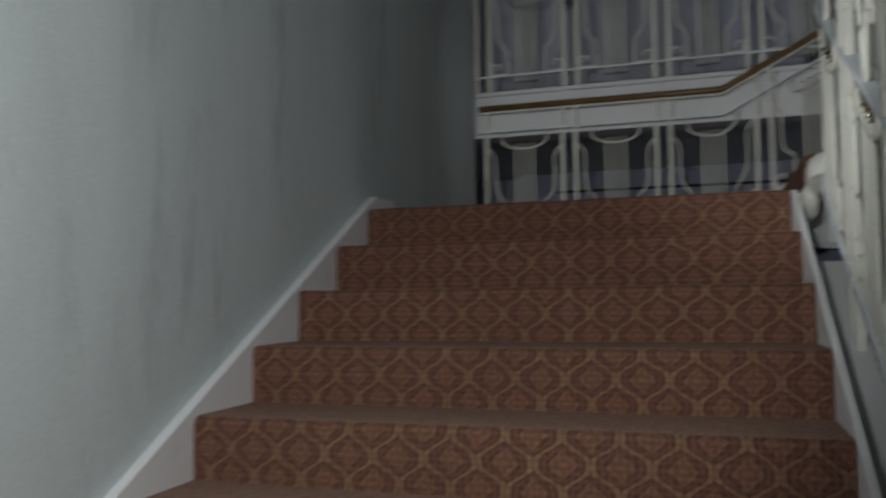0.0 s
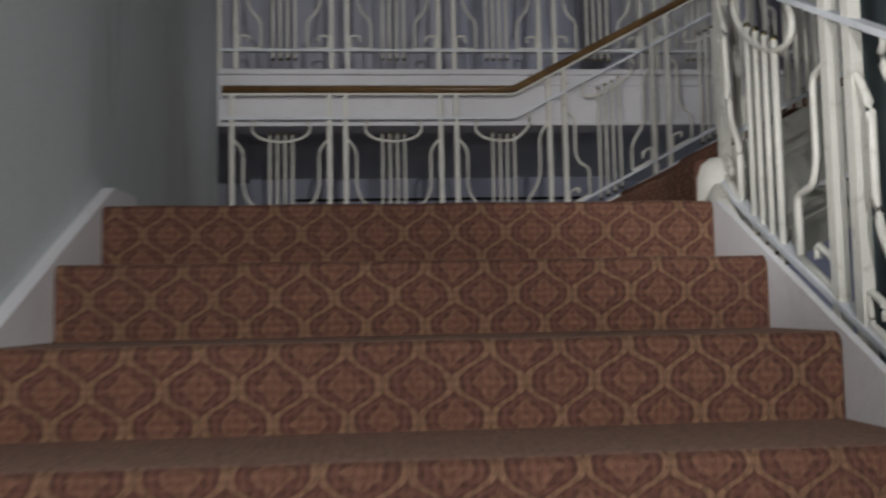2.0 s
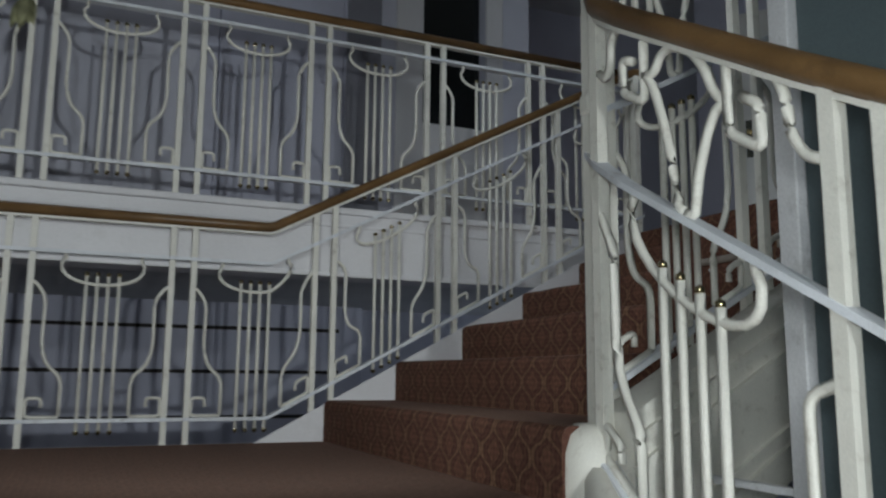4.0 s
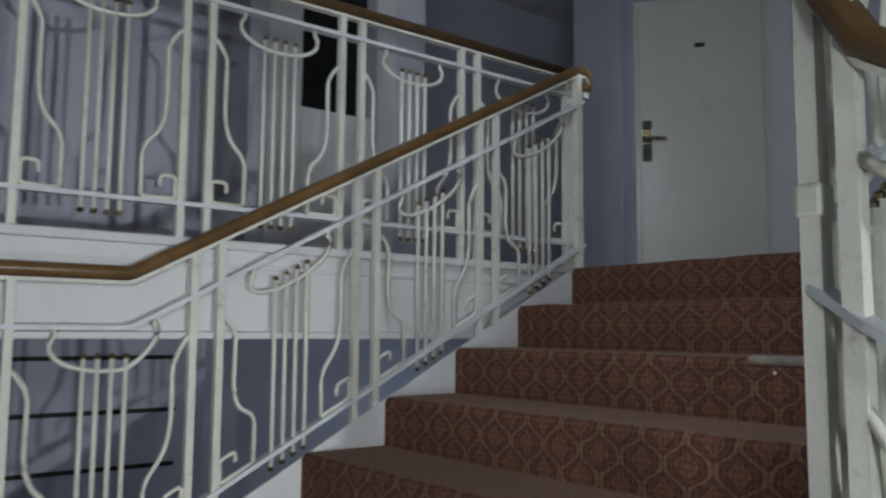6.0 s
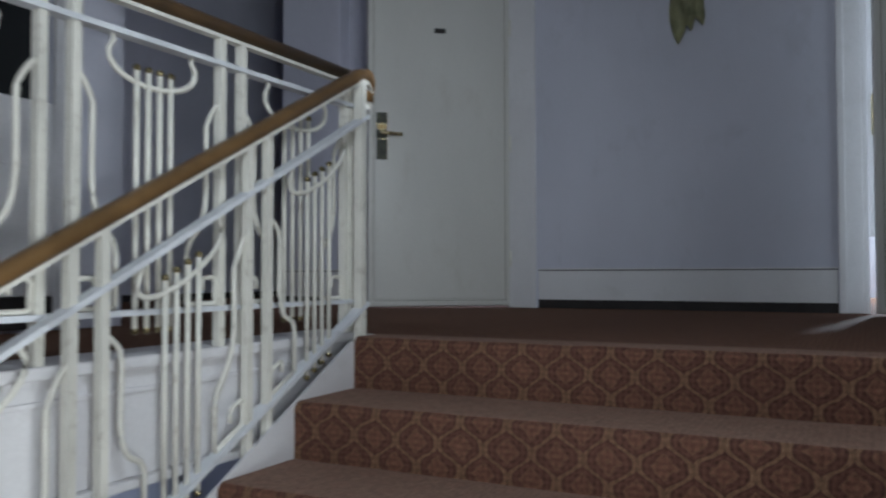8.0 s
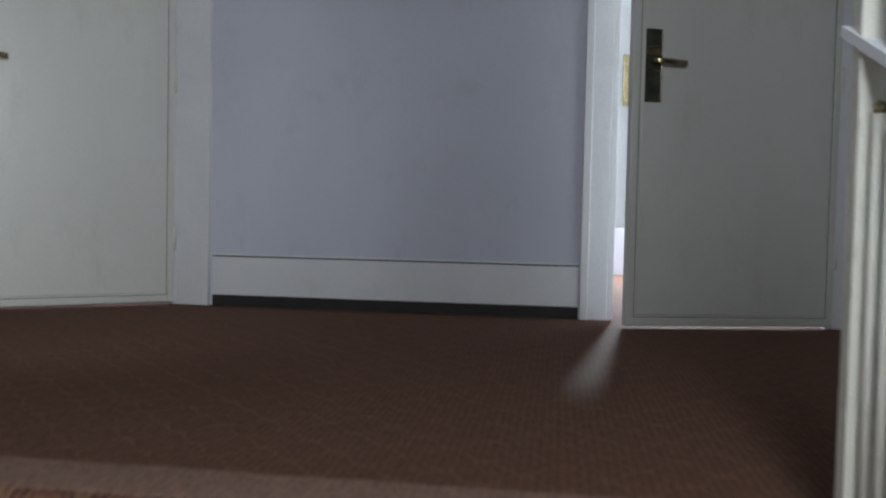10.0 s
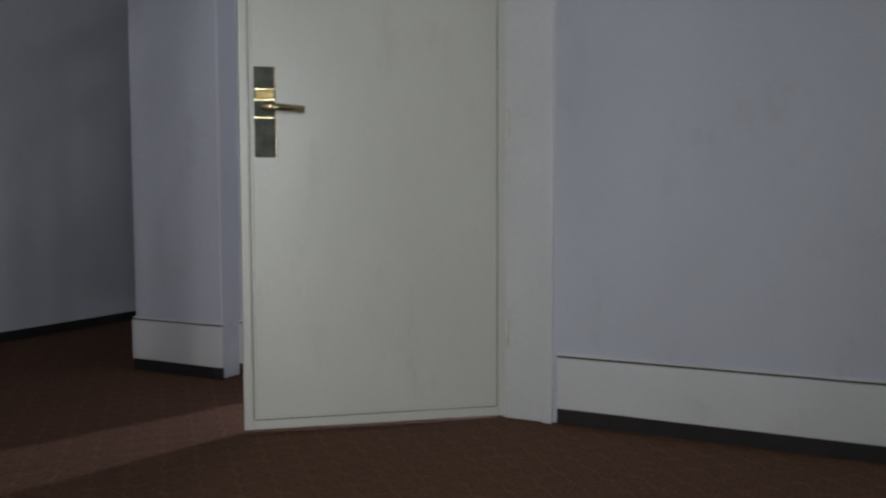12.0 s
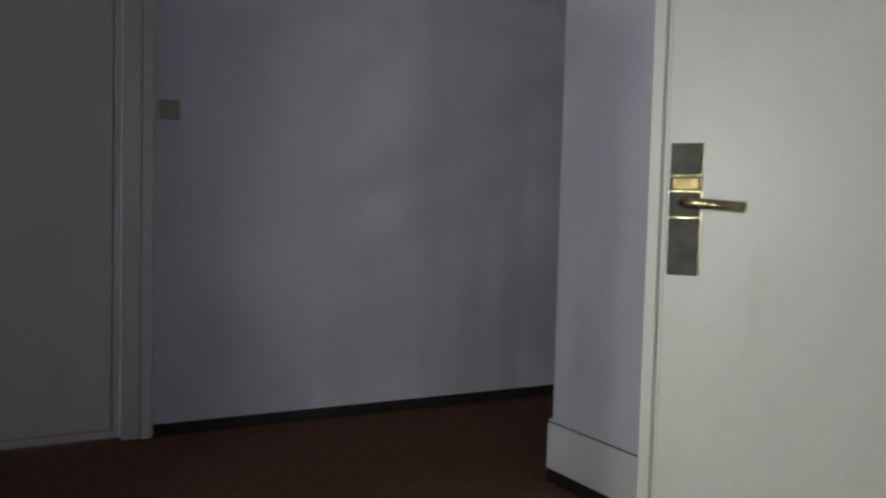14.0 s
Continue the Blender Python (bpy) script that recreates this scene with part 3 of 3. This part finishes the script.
# ---- doors ----
def door_plate(parent, w_from_edge, z, sign, fs):
    """Brass back plate with lever, on the leaf's front, in the leaf's own space (x along the leaf from the hinge, y out of the leaf)."""
    face = lambda a, b: sorted((fs * a, fs * b))
    plate = part("back_plate", box(w_from_edge - 0.033, w_from_edge + 0.033, *face(0.0205, 0.028), z - 0.172, z + 0.118, 0.003), PLATE, parent, "long mottled brass back plate with a dark reflection in its colour")
    part("rim", box(w_from_edge - 0.037, w_from_edge - 0.0332, *face(0.0205, 0.0295), z - 0.172, z + 0.118, 0.001), BRASS, plate, "bright brass rim")
    for dz in (0.046, 0.012, -0.045):
        part("ridge", box(w_from_edge - 0.0325, w_from_edge + 0.0325, *face(0.028, 0.0315), z + dz - 0.003, z + dz + 0.003, 0.001), BRASS, plate, "shiny brass ridge")
    part("keyhole_cover", box(w_from_edge - 0.027, w_from_edge + 0.027, *face(0.028, 0.0305), z + 0.017, z + 0.041, 0.001), DARKBRASS, plate, "dark brass lock band")
    bm = tube([(w_from_edge, fs * 0.028, z - 0.012), (w_from_edge, fs * 0.062, z - 0.012)], 0.010, 0.010, 8)
    tube(bend([(w_from_edge, fs * 0.060, z - 0.012), (w_from_edge + sign * 0.03, fs * 0.066, z - 0.013), (w_from_edge + sign * 0.125, fs * 0.062, z - 0.020)], 0.015), 0.009, 0.012, 8, bm)
    part("lever", bm, BRASS, parent, "brass lever handle", True)


def door(name, label, hinge, angle, width, height, lever=True, vent=False, mat=CREAM, front=1):
    """A flush door leaf with a raised edge frame; x runs from the hinge along the leaf, -y is the face towards the hall."""
    thing = tagged(new(name), label, "door")
    w, h = width, height
    face = lambda a, b: sorted((front * a, front * b))
    part("leaf", box(0.002, w, -0.020, 0.020, 0.008, h, 0.003), mat, thing)
    # flat rim that leaves a groove round the panel
    for nm, b in (("rim", box(0.005, 0.030, *face(0.0205, 0.028), 0.012, h - 0.005, 0.003)), ("rim", box(w - 0.030, w - 0.002, *face(0.0205, 0.028), 0.012, h - 0.005, 0.003)),
                  ("rim", box(0.0305, w - 0.0305, *face(0.0205, 0.028), 0.012, 0.040, 0.003)), ("rim", box(0.0305, w - 0.0305, *face(0.0205, 0.028), h - 0.032, h - 0.005, 0.003))):
        part(nm, b, mat, thing)
    part("panel", box(0.042, w - 0.042, *face(0.0205, 0.0265), 0.052, h - 0.044, 0.003), mat, thing)
    for x0, x1, z0, z1 in ((0.0312, 0.0345, 0.042, h - 0.04), (w - 0.0345, w - 0.0312, 0.042, h - 0.04), (0.036, w - 0.036, 0.0405, 0.0440)):
        part("groove_line", box(x0, x1, *face(0.0202, 0.0212), z0, z1), GRIME, thing, "grimy groove round the panel")
    for z in (0.30, 1.02, 1.75):
        part("hinge", tube([(0.0, front * 0.026, z - 0.05), (0.0, front * 0.026, z + 0.05)], 0.008, 0.008, 8), RAILPAINT, thing, "rusty painted hinge", True)
    if lever:
        door_plate(thing, w - 0.082, 1.07, -1, front)
    if vent:
        part("number_plate", box(w * 0.5 - 0.035, w * 0.5 + 0.035, *face(0.0268, 0.031), 1.690, 1.720, 0.004), BLACK, thing, "small black plate")
    thing.matrix_world = Matrix.Translation(hinge) @ Matrix.Rotation(angle, 4, "Z")
    return thing


def casing(name, label, x, y0, y1, z0, z1, width_a, width_b, depth=0.21):
    """Door frame round an opening in a wall along y: casings with stepped profile, jambs and stops."""
    thing = tagged(new(name), label, "door frame", kind="structure")
    for a, b, outer in ((y0 - width_a, y0 - 0.012, -1), (y1 + 0.012, y1 + width_b, 1)):
        part("casing", box(x - 0.020, x - 0.0005, a, b, z0, z1 + 0.10, 0.004), WHITE, thing)
        c = a if outer < 0 else b
        part("casing_bead", box(x - 0.032, x - 0.0205, min(c, c - outer * 0.035), max(c, c - outer * 0.035), z0, z1 + 0.10, 0.004), WHITE, thing)
    part("casing", box(x - 0.022, x - 0.0006, y0 - 0.01, y1 + 0.01, z1 + 0.012, z1 + 0.12, 0.004), WHITE, thing)
    part("jamb", box(x - 0.018, x + depth, y0 - 0.012, y0 + 0.012, z0, z1 + 0.012, 0.002), WHITE, thing)
    part("jamb", box(x - 0.018, x + depth, y1 - 0.012, y1 + 0.012, z0, z1 + 0.012, 0.002), WHITE, thing)
    part("jamb", box(x - 0.018, x + depth, y0 + 0.012, y1 - 0.012, z1 - 0.012, z1 + 0.012, 0.002), WHITE, thing)
    return thing


frame_1 = casing("door_frame_1", "cream white wooden door frame round the ajar door", 5.79, 2.685, 3.585, F, DH, 0.17, 0.16)
frame_2 = casing("door_frame_2", "white wooden door frame lit by daylight through the gap", 5.79, -0.19, 0.70, F, DH, 0.13, 0.13)
part("door_stop", box(5.845, 5.88, 0.615, 0.686, F + 0.40, DH - 0.02, 0.003), WHITE, frame_2)
part("strike_plate", box(5.838, 5.8445, 0.628, 0.668, F + 0.93, F + 1.15, 0.002), BRASS, frame_2, "brass strike plate")

d1 = Vector((5.226 - 5.775, 3.379 - 2.690))
door("door_1", "cream painted flush door standing ajar with brass lever handle", (5.775, 2.692, F + 0.004), math.atan2(d1.y, d1.x), 0.890, 2.05, vent=True)
d2 = Vector((5.545 - 5.775, 0.655 + 0.20))
door("door_2", "cream painted flush door slightly ajar with brass lever handle", (5.775, -0.196, F + 0.004), math.atan2(d2.y, d2.x), 0.885, 2.05)
d3 = tagged(new("door_frame_3"), "cream wooden door frame in the corridor wall", "door frame", kind="structure")
part("casing", box(4.425, 4.545, 5.70, 5.7195, F, DH + 0.1, 0.004), CREAM, d3)
part("casing_bead", box(4.50, 4.545, 5.686, 5.6995, F, DH + 0.1, 0.004), CREAM, d3)
part("casing", box(3.43, 3.555, 5.70, 5.7195, F, DH + 0.1, 0.004), CREAM, d3)
part("casing", box(3.556, 4.424, 5.70, 5.7195, DH, DH + 0.1, 0.004), CREAM, d3)
door("door_3", "closed cream painted flush door in the dim corridor", (3.56, 5.735, F + 0.004), 0.0, 0.86, 2.05, lever=False, front=-1)
sw = tagged(new("light_switch"), "square cream plastic light switch on the corridor wall", "light switch")
part("cover", box(4.575, 4.655, 5.708, 5.7195, F + 1.39, F + 1.47, 0.004), SWITCH, sw)
part("rocker", box(4.592, 4.638, 5.702, 5.7079, F + 1.407, F + 1.453, 0.003), SWITCH, sw)

# ---- gallery wall and the floor below ----
pan = tagged(new("gallery_door"), "pale violet flush door on the gallery wall", "door")
part("leaf", box(1.34, 2.07, 3.372, 3.4195, F + 0.01, F + 2.05, 0.004), GREYSHADE, pan)
part("casing", box(1.24, 1.335, 3.385, 3.4195, F, F + 2.12, 0.004), GREYSHADE, pan)
part("casing", box(2.075, 2.10, 3.385, 3.4195, F, F + 2.12, 0.004), GREYSHADE, pan)
# flat darker strip added in place of the recess beside the leaf
part("side_strip", box(2.105, 2.33, 3.408, 3.4195, F + 0.125, F + 2.12, 0.003), SIDESTRIP, pan, "darker grey strip on the wall beside the leaf")
win = tagged(new("glazed_door"), "white door with a dark glass pane in the gallery wall", "door")
part("pane", box(2.62, 3.06, 3.50, 3.51, 1.875, 3.045), DARKGLASS, win, "dark glass pane")
part("stile", box(2.43, 2.614, 3.40, 3.4195, F + 0.01, 3.12, 0.004), WHITE, win)
part("stile", box(3.066, 3.19, 3.40, 3.4195, F + 0.01, 3.12, 0.004), WHITE, win)
part("lower_panel", box(2.6145, 3.0655, 3.402, 3.4195, F + 0.13, 1.868, 0.004), WHITE, win)
part("panel_bead", box(2.6145, 3.0655, 3.3975, 3.4018, 1.62, 1.632, 0.002), WHITE, win)
part("kick_plate", box(2.6145, 3.0655, 3.402, 3.4195, F + 0.01, F + 0.128, 0.003), BLACK, win, "dark kick plate")
part("top_rail", box(2.6145, 3.0655, 3.402, 3.4195, 3.05, 3.12, 0.004), WHITE, win)
low = tagged(new("wall_cabinet"), "wide white built-in cabinet on the floor below", "cabinet")
part("body", box(-0.33, 2.57, 4.402, 4.598, -2.378, 0.80, 0.006), GREYSHADE, low)
for z in (0.588, 0.298, 0.0):
    part("shadow_gap", box(0.03, 2.40, 4.396, 4.4019, z - 0.012, z + 0.012), BLACK, low, "dark groove")

# ---- balustrades in place ----
YL, YG = 2.246, 2.300
slope_b = R / TB
base_b = lambda x: max(0.0, (x - 1.445) * slope_b)
outer = lambda s, h: (s, YL, base_b(s) + h)
PAIRS = [-0.12, 0.483, 1.083, 1.680, 2.266, 2.845, 3.43]
caps = [(-0.128, YL, 0.905), (1.435, YL, 0.905), (1.46, YL, 0.913), (3.36, YL, 0.905 + base_b(3.36)), (3.42, YL + 0.004, 1.925), (3.462, YL + 0.018, 1.912), (3.474, YL + 0.03, 1.88), (3.475, YL + 0.034, 1.845)]
b1 = balustrade("stair_balustrade", "cream iron balustrade with wooden handrail round the landing", outer, PAIRS, (-0.085, 3.36), 0.905, 0.745, 0.097, [-0.128, 1.43, 1.46, 3.41], (3.38,), rail_caps=caps, drop=0.06)
gall = lambda s, h: (s, YG, F + h)
GP = [-1.27, -0.69, -0.108, 0.495, 1.082, 1.645, 2.225, 2.79, 3.40]
b2 = balustrade("gallery_balustrade", "cream iron balustrade with dark wooden handrail along the gallery", gall, GP, (-1.2, 3.42), 0.90, 0.795, 0.115, [-1.3, 3.44], (3.40,), drop=-0.01)

# the curved inner balustrade of the lower flight

turn = [(1.808, 0.359), (1.774, 0.270), (1.752, 0.15), (1.747, 0.0), (1.745, -0.15), (1.745, -0.32), (1.745, -0.50), (1.745, -3.9)]
cum = [0.0]
for p, q in zip(turn, turn[1:]):
    cum.append(cum[-1] + math.dist(p, q))


def inner(s, h):
    i = max(j for j in range(len(cum) - 1) if s >= cum[j] or j == 0)
    t = (s - cum[i]) / (cum[i + 1] - cum[i])
    x, y = (turn[i][0] + (turn[i + 1][0] - turn[i][0]) * t, turn[i][1] + (turn[i + 1][1] - turn[i][1]) * t)
    sag = 0.005 - s * slope_a
    return (x, y, sag + h)


IP = [0.026] + [0.795 + 0.60 * i for i in range(6)]
inner_caps = [(1.86, 0.357, 1.325), (1.808, 0.359, 1.272), (1.795, 0.325, 1.228), inner(0.10, 1.185)] + [inner(s, 1.185 - 0.03 * min(s, 0.7)) for s in cum[2:-1] + [4.1]]
b3 = balustrade("inner_balustrade", "cream iron balustrade with scrolls curving down beside the lower flight", inner, IP, (0.0, 4.1), 1.185, 0.80, 0.135,
                cum[:-1] + [4.1], (0.0,), scroll_band=True, sub=0.0105, drop=0.10, bar=0.0145, gap=0.046, rail_half=0.031, rail_caps=inner_caps)
part("kerb", tube(bend([(1.672, 0.04, -0.07), (1.692, 0.13, -0.022), (1.725, 0.23, 0.02), (1.778, 0.32, 0.05)], 0.05), 0.034, 0.052, 8), RAILPAINT, b3, "rounded cream kerb at the foot of the rail", True)
dome = bmesh.new()
rings = [(0.078, -0.18), (0.082, 0.05), (0.080, 0.11), (0.066, 0.15), (0.036, 0.172)]
loops = [[dome.verts.new((1.780 + r * math.cos(2 * math.pi * i / 16), 0.346 + r * math.sin(2 * math.pi * i / 16), z)) for i in range(16)] for r, z in rings]
for r0, r1 in zip(loops, loops[1:]):
    for i in range(16):
        dome.faces.new((r0[i], r0[(i + 1) % 16], r1[(i + 1) % 16], r1[i]))
dome.faces.new(loops[-1])
for s, z0, z1 in ((0.0, 1.14, 1.255), (0.072, 1.10, 1.20)):
    foot = inner(s, 0.0)
    part("post_head", box(foot[0] - 0.0142, foot[0] + 0.0142, foot[1] - 0.0142, foot[1] + 0.0142, z0, z1), RAILPAINT, b3)
part("pedestal", dome, RAILPAINT, b3, "rounded cream newel pedestal", True)
part("collar", box(1.786, 1.830, 0.337, 0.381, 0.905, 0.955, 0.008), RAILPAINT, b3, "thickened cream collar on the newel post")
inner_b = lambda s, h: (s, 0.352 + 0.1235 * (s - 1.815), 0.13 + (s - 1.84) * slope_b + h)
b4 = balustrade("inner_balustrade", "cream iron balustrade with wooden handrail beside the upper flight", inner_b, [1.815, 2.37, 2.93, 3.49], (1.858, 3.33), 1.185, 0.79, 0.125, [1.815, 3.34], (3.30,), scroll_band=True, drop=0.05, sub=0.0095, rail_half=0.031)

# lift shaft in the stairwell: white corner posts and rails, dark sheet cladding
shaft = tagged(new("lift_shaft"), "lift shaft with dark green sheet panels and chipped white corner posts", "lift shaft", kind="structure")
for x, y in ((1.97, -0.10), (1.97, -3.40), (3.25, -0.10), (3.25, -3.40)):
    part("corner_post", box(x, x + 0.052, y, y + 0.052, -2.38, CEIL - 0.002, 0.004), SHAFTPAINT, shaft, "chipped white corner post")
part("tie_bar", box(1.985, 2.005, -0.046, 0.222, 0.05, 0.066, 0.002), SHAFTPAINT, shaft, "thin white tie bar to the landing")
for k in range(6):
    y0 = -3.346 + k * 0.5408
    part("panel", box(1.992, 2.012, y0 + 0.002, y0 + 0.5388, -2.38, CEIL - 0.002, 0.004), DARKWALL, shaft, "dark green sheet panel")
part("panel", box(2.024, 3.248, -0.086, -0.066, -2.38, CEIL - 0.002, 0.004), DARKWALL, shaft)
part("panel", box(2.024, 3.248, -3.386, -3.366, -2.38, CEIL - 0.002, 0.004), DARKWALL, shaft)
part("panel", box(3.27, 3.29, -3.346, -0.102, -2.38, CEIL - 0.002, 0.004), DARKWALL, shaft)

# ---- small things ----
strip = tagged(new("edge_strip"), "loose pale plastic strip lying on a carpeted stair edge", "edge strip")
part("strip", box(2.658, 2.705, 0.66, 1.0, 0.658, 0.6845, 0.010), WORNSTRIP, strip)
for y in (0.72, 0.92):
    part("nail", ball((2.661, y, 0.640), 0.006), RAILWHITE, strip, "shiny nail head", True)

LEAF = material("dried_leaf", (0.50, 0.50, 0.30), 0.7, var=0.3, scale=12, fine=80)


def dried_plant(name, label, root, leaves, length, normal):
    """A hanging bunch of dry pointed leaves, each folded along its midrib."""
    thing = tagged(new(name), label, "dried plant")
    rnd = random.Random(len(name) + leaves)
    nrm = Vector(normal)
    side = nrm.cross(Vector((0, 0, 1))).normalized()
    for i in range(leaves):
        bm = bmesh.new()
        a = rnd.uniform(-0.35, 0.35)
        ln = length * rnd.uniform(0.6, 1.0)
        wd = ln * rnd.uniform(0.14, 0.2)
        rows = []
        for k in range(7):
            t = k / 6
            c = Vector(root) + side * (math.sin(a) * ln * t + rnd.uniform(-0.003, 0.003)) + Vector((0, 0, -math.cos(a) * ln * t)) + nrm * (0.012 + 0.02 * math.sin(t * 3) + 0.004 * i)
            w = wd * math.sin(math.pi * min(1, 0.12 + t * 0.88)) ** 0.8
            rows.append([bm.verts.new(c - side * w + nrm * 0.006), bm.verts.new(c), bm.verts.new(c + side * w + nrm * 0.006)])
        for r0, r1 in zip(rows, rows[1:]):
            for q in (0, 1):
                bm.faces.new((r0[q], r0[q + 1], r1[q + 1], r1[q]))
        bmesh.ops.solidify(bm, geom=bm.faces[:], thickness=0.0015)
        part("leaf", bm, LEAF, thing, "", True)
    return thing


dried_plant("dried_plant", "withered yellow-green leaves hanging on the hall wall", (5.775, 1.60, 2.92), 5, 0.40, (-1, 0, 0))
dried_plant("dried_plant", "small yellowed dry leaves caught on the gallery balustrade", (0.425, 2.318, 1.79), 4, 0.20, (0, -1, 0))
